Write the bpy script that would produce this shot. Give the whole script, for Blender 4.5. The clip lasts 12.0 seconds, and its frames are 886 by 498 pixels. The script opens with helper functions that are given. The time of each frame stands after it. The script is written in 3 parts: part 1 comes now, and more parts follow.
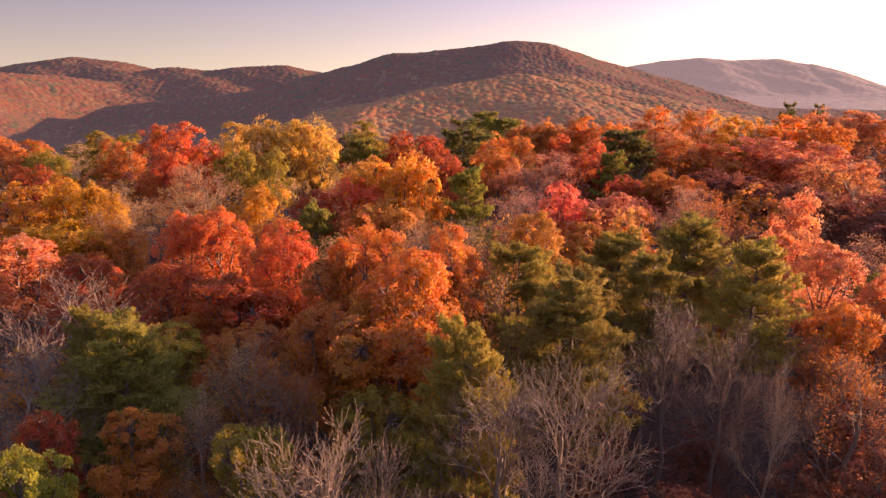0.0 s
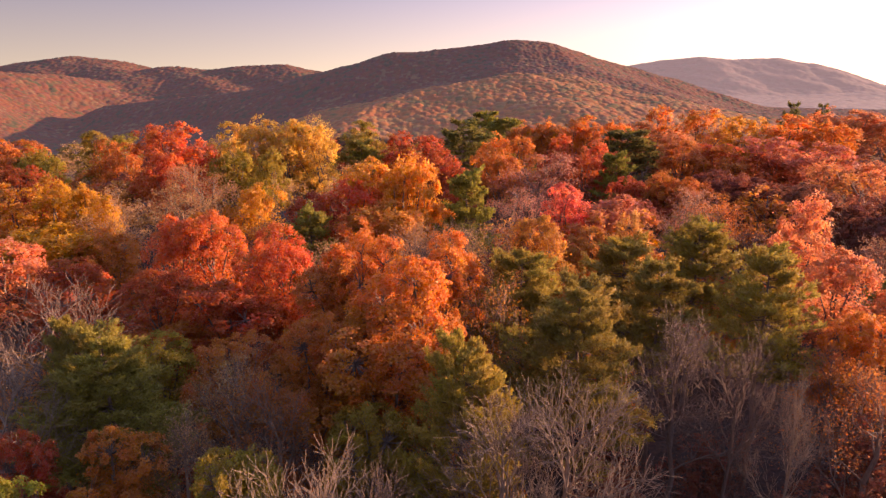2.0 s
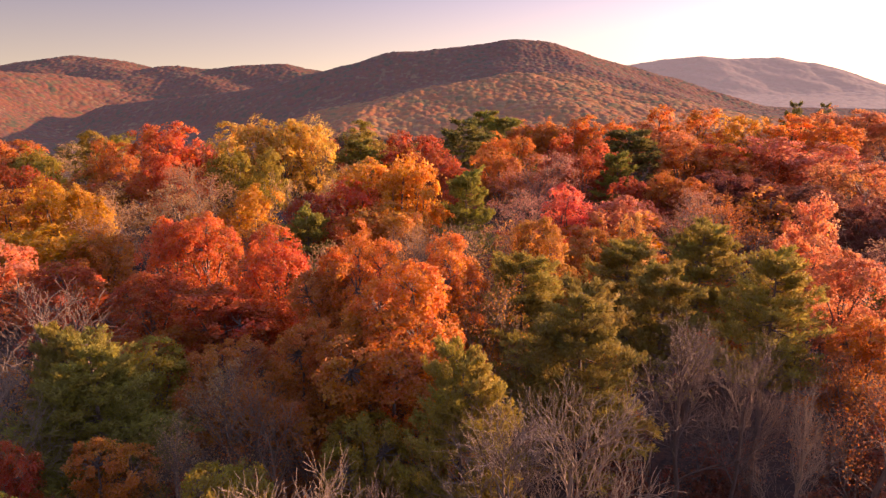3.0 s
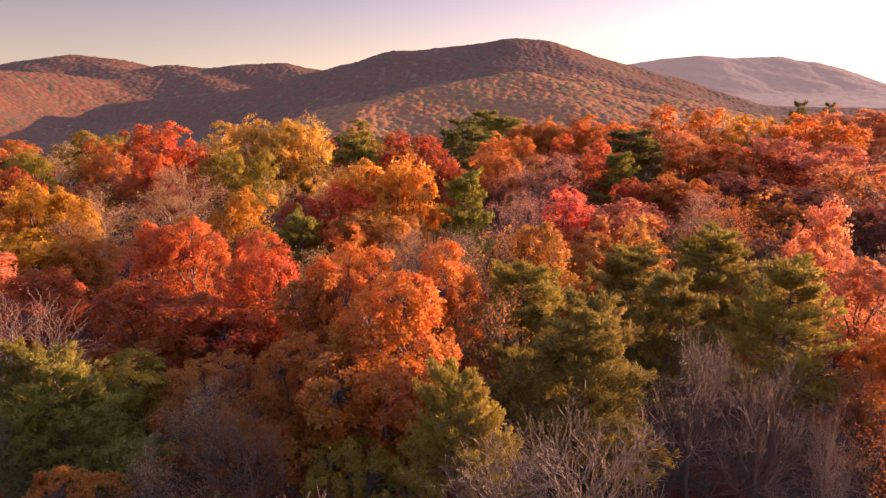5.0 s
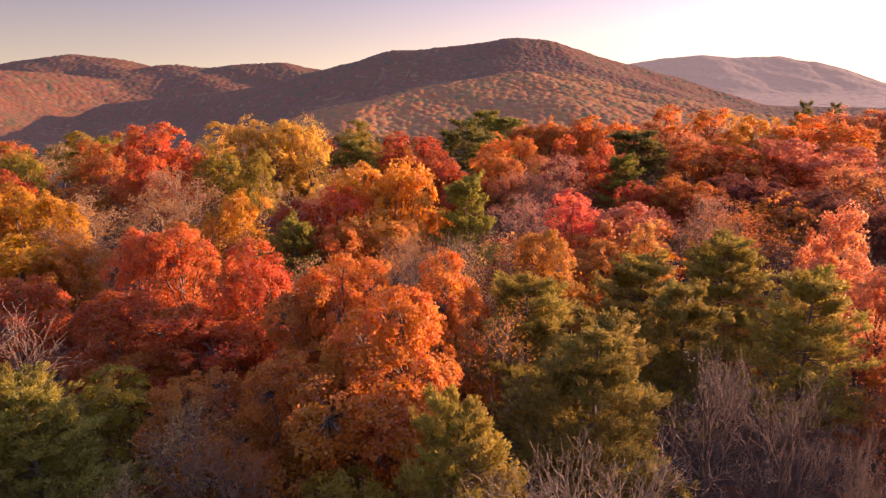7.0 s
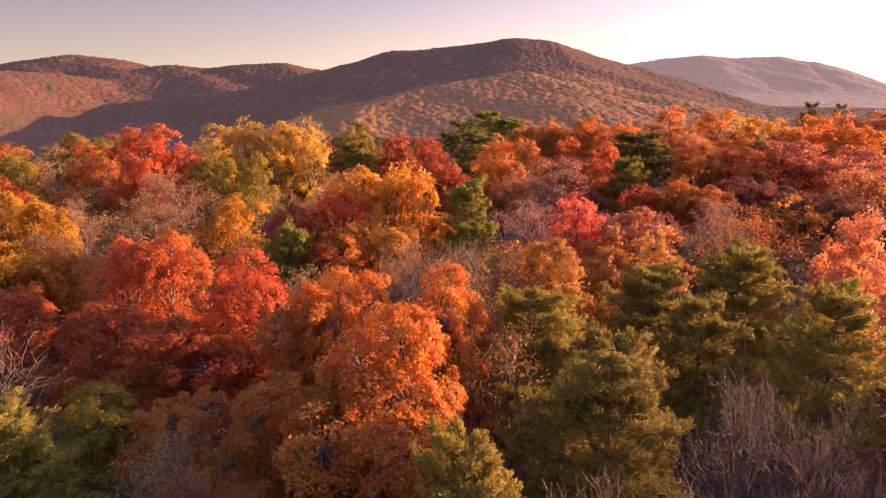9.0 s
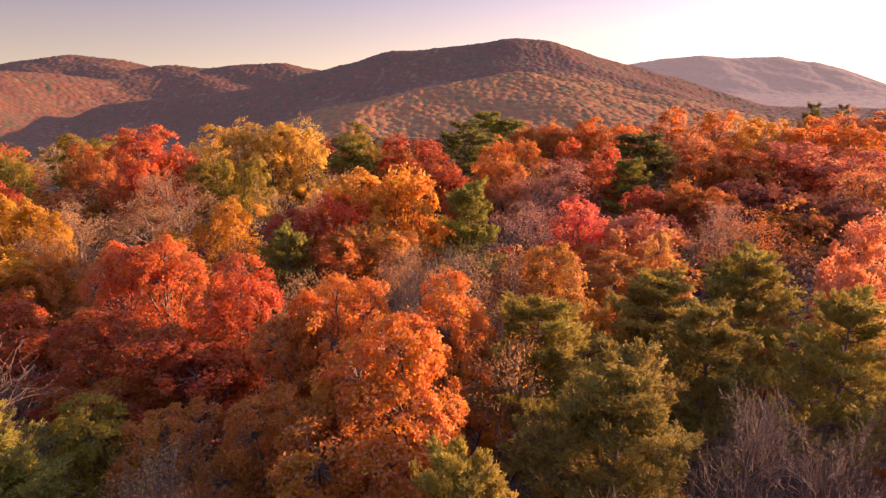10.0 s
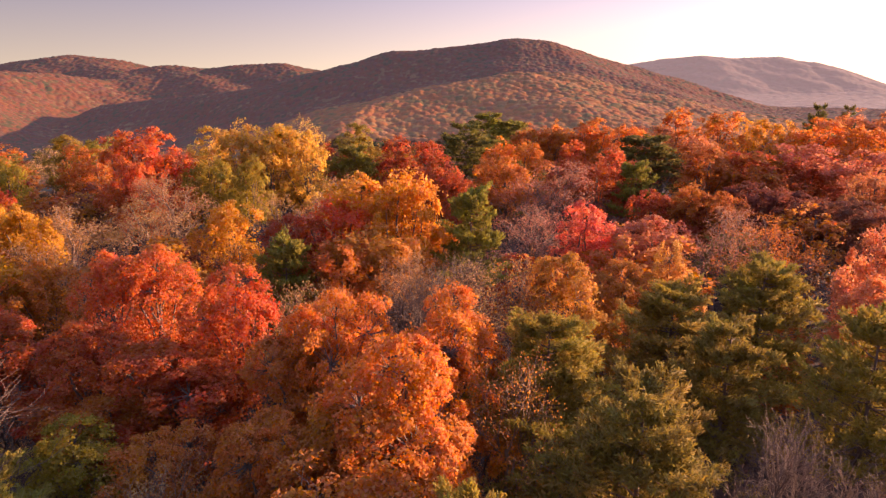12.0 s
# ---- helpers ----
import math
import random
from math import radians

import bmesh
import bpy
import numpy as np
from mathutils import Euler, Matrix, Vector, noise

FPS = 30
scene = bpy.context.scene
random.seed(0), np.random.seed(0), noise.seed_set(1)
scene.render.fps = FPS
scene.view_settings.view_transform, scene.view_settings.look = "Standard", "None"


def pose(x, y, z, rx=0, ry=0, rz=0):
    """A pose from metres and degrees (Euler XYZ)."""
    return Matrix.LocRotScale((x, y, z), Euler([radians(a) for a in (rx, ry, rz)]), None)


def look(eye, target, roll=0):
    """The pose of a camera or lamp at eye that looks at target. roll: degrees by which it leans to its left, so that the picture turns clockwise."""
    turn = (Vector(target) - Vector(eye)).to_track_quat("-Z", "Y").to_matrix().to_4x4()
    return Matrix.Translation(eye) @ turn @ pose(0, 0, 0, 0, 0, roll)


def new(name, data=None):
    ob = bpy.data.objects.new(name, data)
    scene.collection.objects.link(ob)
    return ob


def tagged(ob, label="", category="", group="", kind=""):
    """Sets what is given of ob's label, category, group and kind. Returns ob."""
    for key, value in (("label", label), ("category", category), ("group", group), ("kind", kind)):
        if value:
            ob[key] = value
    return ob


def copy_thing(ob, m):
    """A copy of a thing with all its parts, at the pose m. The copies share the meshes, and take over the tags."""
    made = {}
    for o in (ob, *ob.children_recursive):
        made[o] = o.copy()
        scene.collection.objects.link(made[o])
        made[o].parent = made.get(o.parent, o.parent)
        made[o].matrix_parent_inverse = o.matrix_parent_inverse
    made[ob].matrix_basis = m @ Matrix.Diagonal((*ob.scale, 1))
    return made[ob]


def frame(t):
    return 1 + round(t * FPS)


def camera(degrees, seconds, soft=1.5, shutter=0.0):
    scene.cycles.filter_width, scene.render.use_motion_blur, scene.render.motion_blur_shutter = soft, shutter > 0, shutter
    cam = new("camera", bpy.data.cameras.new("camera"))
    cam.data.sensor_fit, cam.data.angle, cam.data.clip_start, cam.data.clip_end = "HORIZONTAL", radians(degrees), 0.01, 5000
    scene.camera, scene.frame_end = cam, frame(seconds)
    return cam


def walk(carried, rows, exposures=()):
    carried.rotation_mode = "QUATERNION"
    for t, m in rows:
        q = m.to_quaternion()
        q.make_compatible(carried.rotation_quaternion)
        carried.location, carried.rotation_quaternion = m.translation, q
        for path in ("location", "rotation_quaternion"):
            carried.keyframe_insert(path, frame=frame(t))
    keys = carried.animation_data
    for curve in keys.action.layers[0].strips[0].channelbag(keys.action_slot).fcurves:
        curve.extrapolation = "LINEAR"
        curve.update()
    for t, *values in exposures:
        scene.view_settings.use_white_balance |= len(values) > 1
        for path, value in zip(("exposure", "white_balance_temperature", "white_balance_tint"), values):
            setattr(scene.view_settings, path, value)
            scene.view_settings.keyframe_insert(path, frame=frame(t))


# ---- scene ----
cam = camera(70.0, 12.0, soft=1.4)
STOPS, KELVIN, TINT = 2.12, 6750, 25     # exposure and white balance, the same all along
# seconds, eye x, y, z in metres, degrees up, degrees to the left
PATH = [
    (0, -0.640, -2.060, 40.210, -14.558, -0.030),
    (0.5, -0.629, -1.661, 40.212, -14.569, -0.030),
    (1, -0.620, -1.261, 40.219, -14.582, -0.030),
    (1.5, -0.613, -0.842, 40.230, -14.603, -0.030),
    (2, -0.604, -0.398, 40.234, -14.629, -0.030),
    (2.5, -0.582, 0.073, 40.230, -14.655, -0.029),
    (3, -0.540, 0.573, 40.224, -14.674, -0.027),
    (5, -0.270, 2.733, 40.192, -14.738, -0.017),
    (5.5, -0.217, 3.275, 40.199, -14.753, -0.020),
    (6, -0.197, 3.808, 40.215, -14.765, -0.021),
    (6.5, -0.214, 4.319, 40.233, -14.771, -0.018),
    (7, -0.250, 4.820, 40.251, -14.771, -0.013),
    (9, -0.385, 6.809, 40.351, -14.749, -0.022),
    (9.5, -0.407, 7.295, 40.379, -14.742, -0.037),
    (10, -0.430, 7.762, 40.411, -14.736, -0.057),
    (10.5, -0.468, 8.217, 40.448, -14.729, -0.068),
    (11, -0.524, 8.662, 40.487, -14.727, -0.072),
    (11.5, -0.594, 9.106, 40.528, -14.727, -0.068),
    (12, -0.672, 9.556, 40.571, -14.731, -0.063),
]

walk(cam, [(t, pose(x, y, z, 90 + up, 0, turn)) for t, x, y, z, up, turn in PATH], [(t, STOPS, KELVIN, TINT) for t in (0.0, 12.0)])

# ---- light ----
SUN_AZIMUTH, SUN_HEIGHT = 70.0, 11.0      # degrees from ahead towards the right, and above the horizon
sun_way = Vector((math.sin(radians(SUN_AZIMUTH)) * math.cos(radians(SUN_HEIGHT)),
                  math.cos(radians(SUN_AZIMUTH)) * math.cos(radians(SUN_HEIGHT)), math.sin(radians(SUN_HEIGHT))))
world = bpy.data.worlds.new("sky")
world.use_nodes = True
scene.world = world
wn = world.node_tree.nodes
sky = wn.new("ShaderNodeTexSky")
sky.sky_type = "NISHITA"
sky.sun_disc = False
sky.sun_elevation, sky.sun_rotation = radians(SUN_HEIGHT), radians(SUN_AZIMUTH)
sky.altitude, sky.air_density, sky.dust_density, sky.ozone_density = 300, 1.5, 2.4, 3.0
above, lift = wn.new("ShaderNodeTexCoord"), wn.new("ShaderNodeMapping")
lift.inputs["Location"].default_value, lift.inputs["Scale"].default_value = (0, 0, 0.3), (1, 1, 1.5)      # keeps clear of the dull rim of the horizon
world.node_tree.links.new(above.outputs["Generated"], lift.inputs["Vector"])
world.node_tree.links.new(lift.outputs[0], sky.inputs[0])
rosy, height, band = (wn.new(k) for k in ("ShaderNodeMixRGB", "ShaderNodeSeparateXYZ", "ShaderNodeValToRGB"))
band.color_ramp.elements.new(0.5)      # evening haze: peach air low down, mauve above; unseen sky overhead raised to fill shadows
for stop, (up, tint) in zip(band.color_ramp.elements, ((0.0, (1.4, 0.7, 0.36)), (0.12, (0.94, 0.517, 0.405)), (0.5, (2.05, 1.5, 1.58)))):
    stop.position, stop.color = up, (*tint, 1)
world.node_tree.links.new(above.outputs["Generated"], height.inputs[0])
world.node_tree.links.new(height.outputs["Z"], band.inputs[0])
rosy.blend_type, rosy.inputs[0].default_value = "MULTIPLY", 1
world.node_tree.links.new(band.outputs[0], rosy.inputs[2])
world.node_tree.links.new(sky.outputs[0], rosy.inputs[1])
world.node_tree.links.new(rosy.outputs[0], wn["Background"].inputs[0])
side, glare, strength = wn.new("ShaderNodeVectorMath"), wn.new("ShaderNodeMapRange"), wn.new("ShaderNodeMath")      # the hazy air is brighter on the sun's side
side.operation, side.inputs[1].default_value = "DOT_PRODUCT", sun_way
glare.inputs[1].default_value, glare.inputs[2].default_value, glare.inputs[3].default_value, glare.inputs[4].default_value = -0.3, 0.9, 0.68, 1.3
strength.operation, strength.inputs[1].default_value = "MULTIPLY", 0.17
world.node_tree.links.new(above.outputs["Generated"], side.inputs[0])
world.node_tree.links.new(side.outputs["Value"], glare.inputs[0])
world.node_tree.links.new(glare.outputs[0], strength.inputs[0])
world.node_tree.links.new(strength.outputs[0], wn["Background"].inputs[1])
sun = new("sun", bpy.data.lights.new("sun", "SUN"))
sun.data.energy, sun.data.angle, sun.data.color = 4.3, radians(0.6), (1.0, 0.66, 0.42)
sun.matrix_world = look(sun_way * 200, (0, 0, 0))


# ---- materials ----
def material(name):
    m = bpy.data.materials.new(name)
    m.use_nodes = True
    m.node_tree.nodes.clear()
    return m, m.node_tree.nodes, m.node_tree.links


def scalar(nodes, links, op, a, b):
    n = nodes.new("ShaderNodeMath")
    n.operation = op
    for i, v in enumerate((a, b)):
        if isinstance(v, (int, float)):
            n.inputs[i].default_value = v
        else:
            links.new(v, n.inputs[i])
    return n.outputs[0]


def spread(nodes, links, value, low, high):
    n = nodes.new("ShaderNodeMapRange")
    links.new(value, n.inputs[0])
    n.inputs[3].default_value, n.inputs[4].default_value = low, high
    return n.outputs[0]


def leaf_material(name, through_light, hue_spread, gloss):
    """Foliage: the tree's own tint, uneven from bough to bough and from leaf to leaf, letting some light through."""
    m, nodes, links = material(name)
    info, geo, tex = nodes.new("ShaderNodeObjectInfo"), nodes.new("ShaderNodeNewGeometry"), nodes.new("ShaderNodeTexCoord")
    grain = nodes.new("ShaderNodeTexNoise")
    grain.inputs["Scale"].default_value, grain.inputs["Detail"].default_value = 0.55, 2
    links.new(tex.outputs["Object"], grain.inputs["Vector"])
    bough = spread(nodes, links, grain.outputs[0], -hue_spread * 2.2, hue_spread * 2.2)
    single = spread(nodes, links, geo.outputs["Random Per Island"], -hue_spread, hue_spread)
    hsv = nodes.new("ShaderNodeHueSaturation")
    links.new(scalar(nodes, links, "ADD", scalar(nodes, links, "ADD", bough, single), 0.5), hsv.inputs["Hue"])
    flick = scalar(nodes, links, "FRACT", scalar(nodes, links, "MULTIPLY", geo.outputs["Random Per Island"], 17.3), 0)
    links.new(spread(nodes, links, flick, 0.84, 1.14), hsv.inputs["Value"])
    flick2 = scalar(nodes, links, "FRACT", scalar(nodes, links, "MULTIPLY", geo.outputs["Random Per Island"], 71.9), 0)
    links.new(spread(nodes, links, flick2, 0.88, 1.08), hsv.inputs["Saturation"])
    links.new(info.outputs["Color"], hsv.inputs["Color"])
    front, back, mix, out = (nodes.new(k) for k in ("ShaderNodeBsdfPrincipled", "ShaderNodeBsdfTranslucent", "ShaderNodeMixShader", "ShaderNodeOutputMaterial"))
    front.inputs["Roughness"].default_value = 0.55
    front.inputs["Specular IOR Level"].default_value = gloss
    links.new(hsv.outputs[0], front.inputs["Base Color"])
    links.new(hsv.outputs[0], back.inputs["Color"])
    mix.inputs[0].default_value = through_light
    links.new(front.outputs[0], mix.inputs[1])
    links.new(back.outputs[0], mix.inputs[2])
    links.new(mix.outputs[0], out.inputs[0])
    return m


def bark_material():
    """Bark: the tree's own tint, streaked along and blotched with lichen."""
    m, nodes, links = material("bark")
    info, tex = nodes.new("ShaderNodeObjectInfo"), nodes.new("ShaderNodeTexCoord")
    stretch = nodes.new("ShaderNodeMapping")
    stretch.inputs["Scale"].default_value = (9, 9, 1.4)
    links.new(tex.outputs["Object"], stretch.inputs[0])
    fine, blotch = nodes.new("ShaderNodeTexNoise"), nodes.new("ShaderNodeTexNoise")
    fine.inputs["Scale"].default_value, blotch.inputs["Scale"].default_value = 2.5, 1.3
    links.new(stretch.outputs[0], fine.inputs["Vector"])
    links.new(tex.outputs["Object"], blotch.inputs["Vector"])
    hsv = nodes.new("ShaderNodeHueSaturation")
    links.new(info.outputs["Color"], hsv.inputs["Color"])
    links.new(scalar(nodes, links, "MULTIPLY", spread(nodes, links, fine.outputs[0], 0.5, 1.5), spread(nodes, links, blotch.outputs[0], 0.65, 1.35)), hsv.inputs["Value"])
    skin, bump, out = nodes.new("ShaderNodeBsdfPrincipled"), nodes.new("ShaderNodeBump"), nodes.new("ShaderNodeOutputMaterial")
    bump.inputs["Strength"].default_value, bump.inputs["Distance"].default_value = 0.6, 0.02
    links.new(fine.outputs[0], bump.inputs["Height"])
    links.new(bump.outputs[0], skin.inputs["Normal"])
    links.new(hsv.outputs[0], skin.inputs["Base Color"])
    skin.inputs["Roughness"].default_value = 0.9
    links.new(skin.outputs[0], out.inputs[0])
    return m


def ramp_of(nodes, stops):
    r = nodes.new("ShaderNodeValToRGB")
    while len(r.color_ramp.elements) < len(stops):
        r.color_ramp.elements.new(0.5)
    for e, (at, colour) in zip(r.color_ramp.elements, stops):
        e.position, e.color = at, (*colour, 1)
    return r


def litter_material():
    """Forest floor: fallen leaves, brown to rust, with bare earth between."""
    m, nodes, links = material("leaf_litter")
    tex = nodes.new("ShaderNodeTexCoord")
    fine, wide = nodes.new("ShaderNodeTexNoise"), nodes.new("ShaderNodeTexNoise")
    fine.inputs["Scale"].default_value, fine.inputs["Detail"].default_value = 3.0, 6
    wide.inputs["Scale"].default_value, wide.inputs["Detail"].default_value = 0.06, 4
    for n in (fine, wide):
        links.new(tex.outputs["Object"], n.inputs["Vector"])
    a = ramp_of(nodes, [(0.3, (0.025, 0.015, 0.011)), (0.5, (0.07, 0.036, 0.022)), (0.7, (0.1, 0.048, 0.024))])
    b = ramp_of(nodes, [(0.35, (0.55, 0.5, 0.5)), (0.65, (1.0, 0.95, 0.85))])
    links.new(fine.outputs[0], a.inputs[0])
    links.new(wide.outputs[0], b.inputs[0])
    mul = nodes.new("ShaderNodeMixRGB")
    mul.blend_type, mul.inputs[0].default_value = "MULTIPLY", 1
    links.new(a.outputs[0], mul.inputs[1])
    links.new(b.outputs[0], mul.inputs[2])
    skin, bump, out = nodes.new("ShaderNodeBsdfPrincipled"), nodes.new("ShaderNodeBump"), nodes.new("ShaderNodeOutputMaterial")
    bump.inputs["Strength"].default_value, bump.inputs["Distance"].default_value = 0.7, 0.15
    links.new(fine.outputs[0], bump.inputs["Height"])
    links.new(bump.outputs[0], skin.inputs["Normal"])
    links.new(mul.outputs[0], skin.inputs["Base Color"])
    skin.inputs["Roughness"].default_value = 0.95
    links.new(skin.outputs[0], out.inputs[0])
    return m


def woods_material(name, stops, haze_glow=0.0, air=(0.6, 0.44, 0.41), sheet=True):
    """Far woods: a tint for each crown, drifting in patches, with leaf grain; an even emission paints in haze."""
    m, nodes, links = material(name)
    geo, tex = nodes.new("ShaderNodeNewGeometry"), nodes.new("ShaderNodeTexCoord")
    patch, grain = nodes.new("ShaderNodeTexNoise"), nodes.new("ShaderNodeTexNoise")
    patch.inputs["Scale"].default_value, grain.inputs["Scale"].default_value = 0.012, 0.9
    patch.inputs["Detail"].default_value, grain.inputs["Detail"].default_value = 3, 4
    for n in (patch, grain):
        links.new(tex.outputs["Object"], n.inputs["Vector"])
    drift = spread(nodes, links, patch.outputs[0], -0.55, 0.55)
    pick = ramp_of(nodes, stops)
    each = geo.outputs["Random Per Island"]
    if sheet:
        crown = nodes.new("ShaderNodeAttribute")
        crown.attribute_name = "crown"
        each = crown.outputs["Fac"]
    links.new(scalar(nodes, links, "ADD", drift, each), pick.inputs[0])
    hsv = nodes.new("ShaderNodeHueSaturation")
    links.new(pick.outputs[0], hsv.inputs["Color"])
    flick = scalar(nodes, links, "FRACT", scalar(nodes, links, "MULTIPLY", each, 23.7), 0)
    links.new(scalar(nodes, links, "MULTIPLY", spread(nodes, links, grain.outputs[0], 0.85, 1.15), spread(nodes, links, flick, 0.82, 1.2)), hsv.inputs["Value"])
    skin, glow, mix, out = (nodes.new(k) for k in ("ShaderNodeBsdfPrincipled", "ShaderNodeBsdfTranslucent", "ShaderNodeMixShader", "ShaderNodeOutputMaterial"))
    links.new(hsv.outputs[0], skin.inputs["Base Color"])
    links.new(hsv.outputs[0], glow.inputs["Color"])
    skin.inputs["Roughness"].default_value = 0.9
    skin.inputs["Specular IOR Level"].default_value = 0.1
    # no lamp here: emission in the air's tint imitates haze
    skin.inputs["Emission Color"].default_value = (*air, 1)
    skin.inputs["Emission Strength"].default_value = haze_glow
    mix.inputs[0].default_value = 0.3
    links.new(skin.outputs[0], mix.inputs[1])
    links.new(glow.outputs[0], mix.inputs[2])
    links.new(mix.outputs[0], out.inputs[0])
    return m


LEAF = leaf_material("autumn_leaf", 0.55, 0.012, 0.05)
NEEDLE = leaf_material("pine_needle", 0.4, 0.012, 0.03)
BARK = bark_material()
LITTER = litter_material()
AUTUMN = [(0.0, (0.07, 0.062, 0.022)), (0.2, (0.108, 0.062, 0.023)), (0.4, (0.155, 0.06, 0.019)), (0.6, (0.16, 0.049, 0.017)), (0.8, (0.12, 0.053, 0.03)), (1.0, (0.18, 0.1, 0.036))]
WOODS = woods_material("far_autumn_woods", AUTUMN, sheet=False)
# bluish emission paints distance haze over the hills
HILLS = woods_material("hills_painted_haze", AUTUMN, 0.024, (0.5, 0.4, 0.55))
# more golden woods, lightened too for sun on the spur; emission paints haze
SPUR = woods_material("spur_painted_haze", [(0.0, (0.11, 0.085, 0.025)), (0.2, (0.2, 0.1, 0.03)), (0.45, (0.29, 0.11, 0.026)), (0.65, (0.28, 0.082, 0.022)), (0.85, (0.2, 0.082, 0.035)), (1.0, (0.31, 0.16, 0.048))], 0.03, (0.58, 0.42, 0.44))
# strongest emission: mauve haze painted onto the farthest hill
HAZY = woods_material("distant_painted_haze", [(0.0, (0.08, 0.06, 0.045)), (0.5, (0.1, 0.055, 0.045)), (1.0, (0.1, 0.065, 0.045))], 0.15, (0.62, 0.43, 0.4))

TINTS = {
    "red": (0.60, 0.135, 0.038), "crimson": (0.58, 0.12, 0.065), "rosered": (0.54, 0.165, 0.085), "salmon": (0.56, 0.195, 0.07),
    "orange": (0.60, 0.18, 0.03), "goldorange": (0.61, 0.255, 0.03), "gold": (0.48, 0.205, 0.02), "palegold": (0.58, 0.305, 0.05),
    "apricot": (0.56, 0.25, 0.06), "brownorange": (0.48, 0.185, 0.036), "rust": (0.46, 0.145, 0.03), "darkred": (0.40, 0.085, 0.028),
    # darkest rust: shade is put into its colour
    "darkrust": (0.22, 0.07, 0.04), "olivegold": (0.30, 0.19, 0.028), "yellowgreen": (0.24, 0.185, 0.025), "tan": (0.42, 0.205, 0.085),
    "rose": (0.42, 0.17, 0.10), "pale": (0.4, 0.3, 0.2), "pine": (0.225, 0.168, 0.029), "darkpine": (0.15, 0.115, 0.028),
    "olivepine": (0.23, 0.16, 0.032), "yellowpine": (0.29, 0.19, 0.034),
}
BARKS = {"leafy": (0.13, 0.09, 0.07), "pine": (0.14, 0.085, 0.06), "bare": (0.12, 0.071, 0.047), "sparse": (0.19, 0.112, 0.07), "pale": (0.21, 0.135, 0.085)}


# ---- the lie of the land ----
# crests of the hills: x, y, height
RIDGES = {
    "main hill": [(-186, 960, 52), (-135, 950, 60), (-69, 950, 78), (-4, 950, 85), (53, 950, 90), (93, 950, 95), (134, 955, 94), (180, 975, 81), (227, 1000, 73), (276, 1020, 63), (349, 1050, 48), (427, 1080, 25), (515, 1100, -5)],
    "main nose": [(105, 950, 95), (112, 880, 66), (100, 800, 42), (84, 725, 46), (116, 715, 29), (155, 690, 8), (170, 640, 0)],
    "right nose": [(150, 960, 88), (168, 870, 64), (211, 800, 34), (252, 750, 10), (262, 690, 0)],
    "shaded shoulder": [(-69, 950, 78), (-133, 940, 59), (-179, 920, 47), (-227, 920, 33), (-321, 960, 25), (-422, 1000, 15), (-530, 1040, 5), (-566, 1000, -15), (-601, 940, -35), (-603, 880, -38), (-607, 800, -43)],
    "spur": [(80, 720, 46), (30, 690, 39), (-32, 650, 28), (-68, 600, 17), (-80, 540, 6), (-78, 480, -5)],
    "left slope": [(-808, 900, 63), (-817, 1050, 63), (-777, 1150, 57), (-738, 1250, 54), (-694, 1350, 41), (-660, 1450, 16)],
    "left back": [(-1292, 1700, 80), (-1133, 1680, 78), (-1032, 1660, 91), (-919, 1640, 101), (-822, 1640, 93), (-726, 1640, 73)],
    "left back nose": [(-906, 1640, 97), (-732, 1480, 67), (-625, 1350, 34)],
    "middle back": [(-708, 1480, 57), (-625, 1500, 73), (-535, 1500, 67), (-457, 1500, 76), (-367, 1500, 77), (-277, 1500, 63)],
    "first middle nose": [(-612, 1500, 71), (-506, 1380, 46), (-427, 1280, 24)],
    "second middle nose": [(-367, 1500, 74), (-307, 1400, 55), (-253, 1300, 34)],
    "far foot": [(620, 1900, 22), (760, 1950, 2), (930, 1950, -8), (1100, 1920, 6), (1250, 1900, 14), (1420, 1850, 2), (1600, 1800, -12)],
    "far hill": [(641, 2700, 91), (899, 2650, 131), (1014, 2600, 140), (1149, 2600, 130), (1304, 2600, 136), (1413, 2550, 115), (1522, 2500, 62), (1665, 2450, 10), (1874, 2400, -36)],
}

# each hill's fall in metres per metre, and the roundness of its crest
FALL = {
    "main hill": (0.5, 30), "main nose": (0.24, 10), "right nose": (0.34, 12), "shaded shoulder": (0.58, 22), "spur": (0.34, 8), "left slope": (0.45, 30), "left back": (0.3, 40),
    "left back nose": (0.3, 20), "middle back": (0.34, 35), "first middle nose": (0.34, 18), "second middle nose": (0.34, 18), "far hill": (0.4, 60), "far foot": (0.17, 50),
}


def rough(x, y, size):
    """A smooth unevenness between -1 and 1, about size metres from top to top."""
    k = 6.283 / size
    return (np.sin(k * (0.93 * x + 0.37 * y) + 1.7 * np.sin(k * 0.41 * (y - 0.6 * x))) + np.sin(k * (0.81 * y - 0.52 * x) * 1.31 + 1.3 * np.sin(k * 0.37 * x + 2)) + np.sin(k * 1.9 * (0.6 * x + 0.8 * y) + 0.7)) / 3


def step(a, b, v):
    s = np.clip((v - a) / (b - a), 0, 1)
    return s * s * (3 - 2 * s)


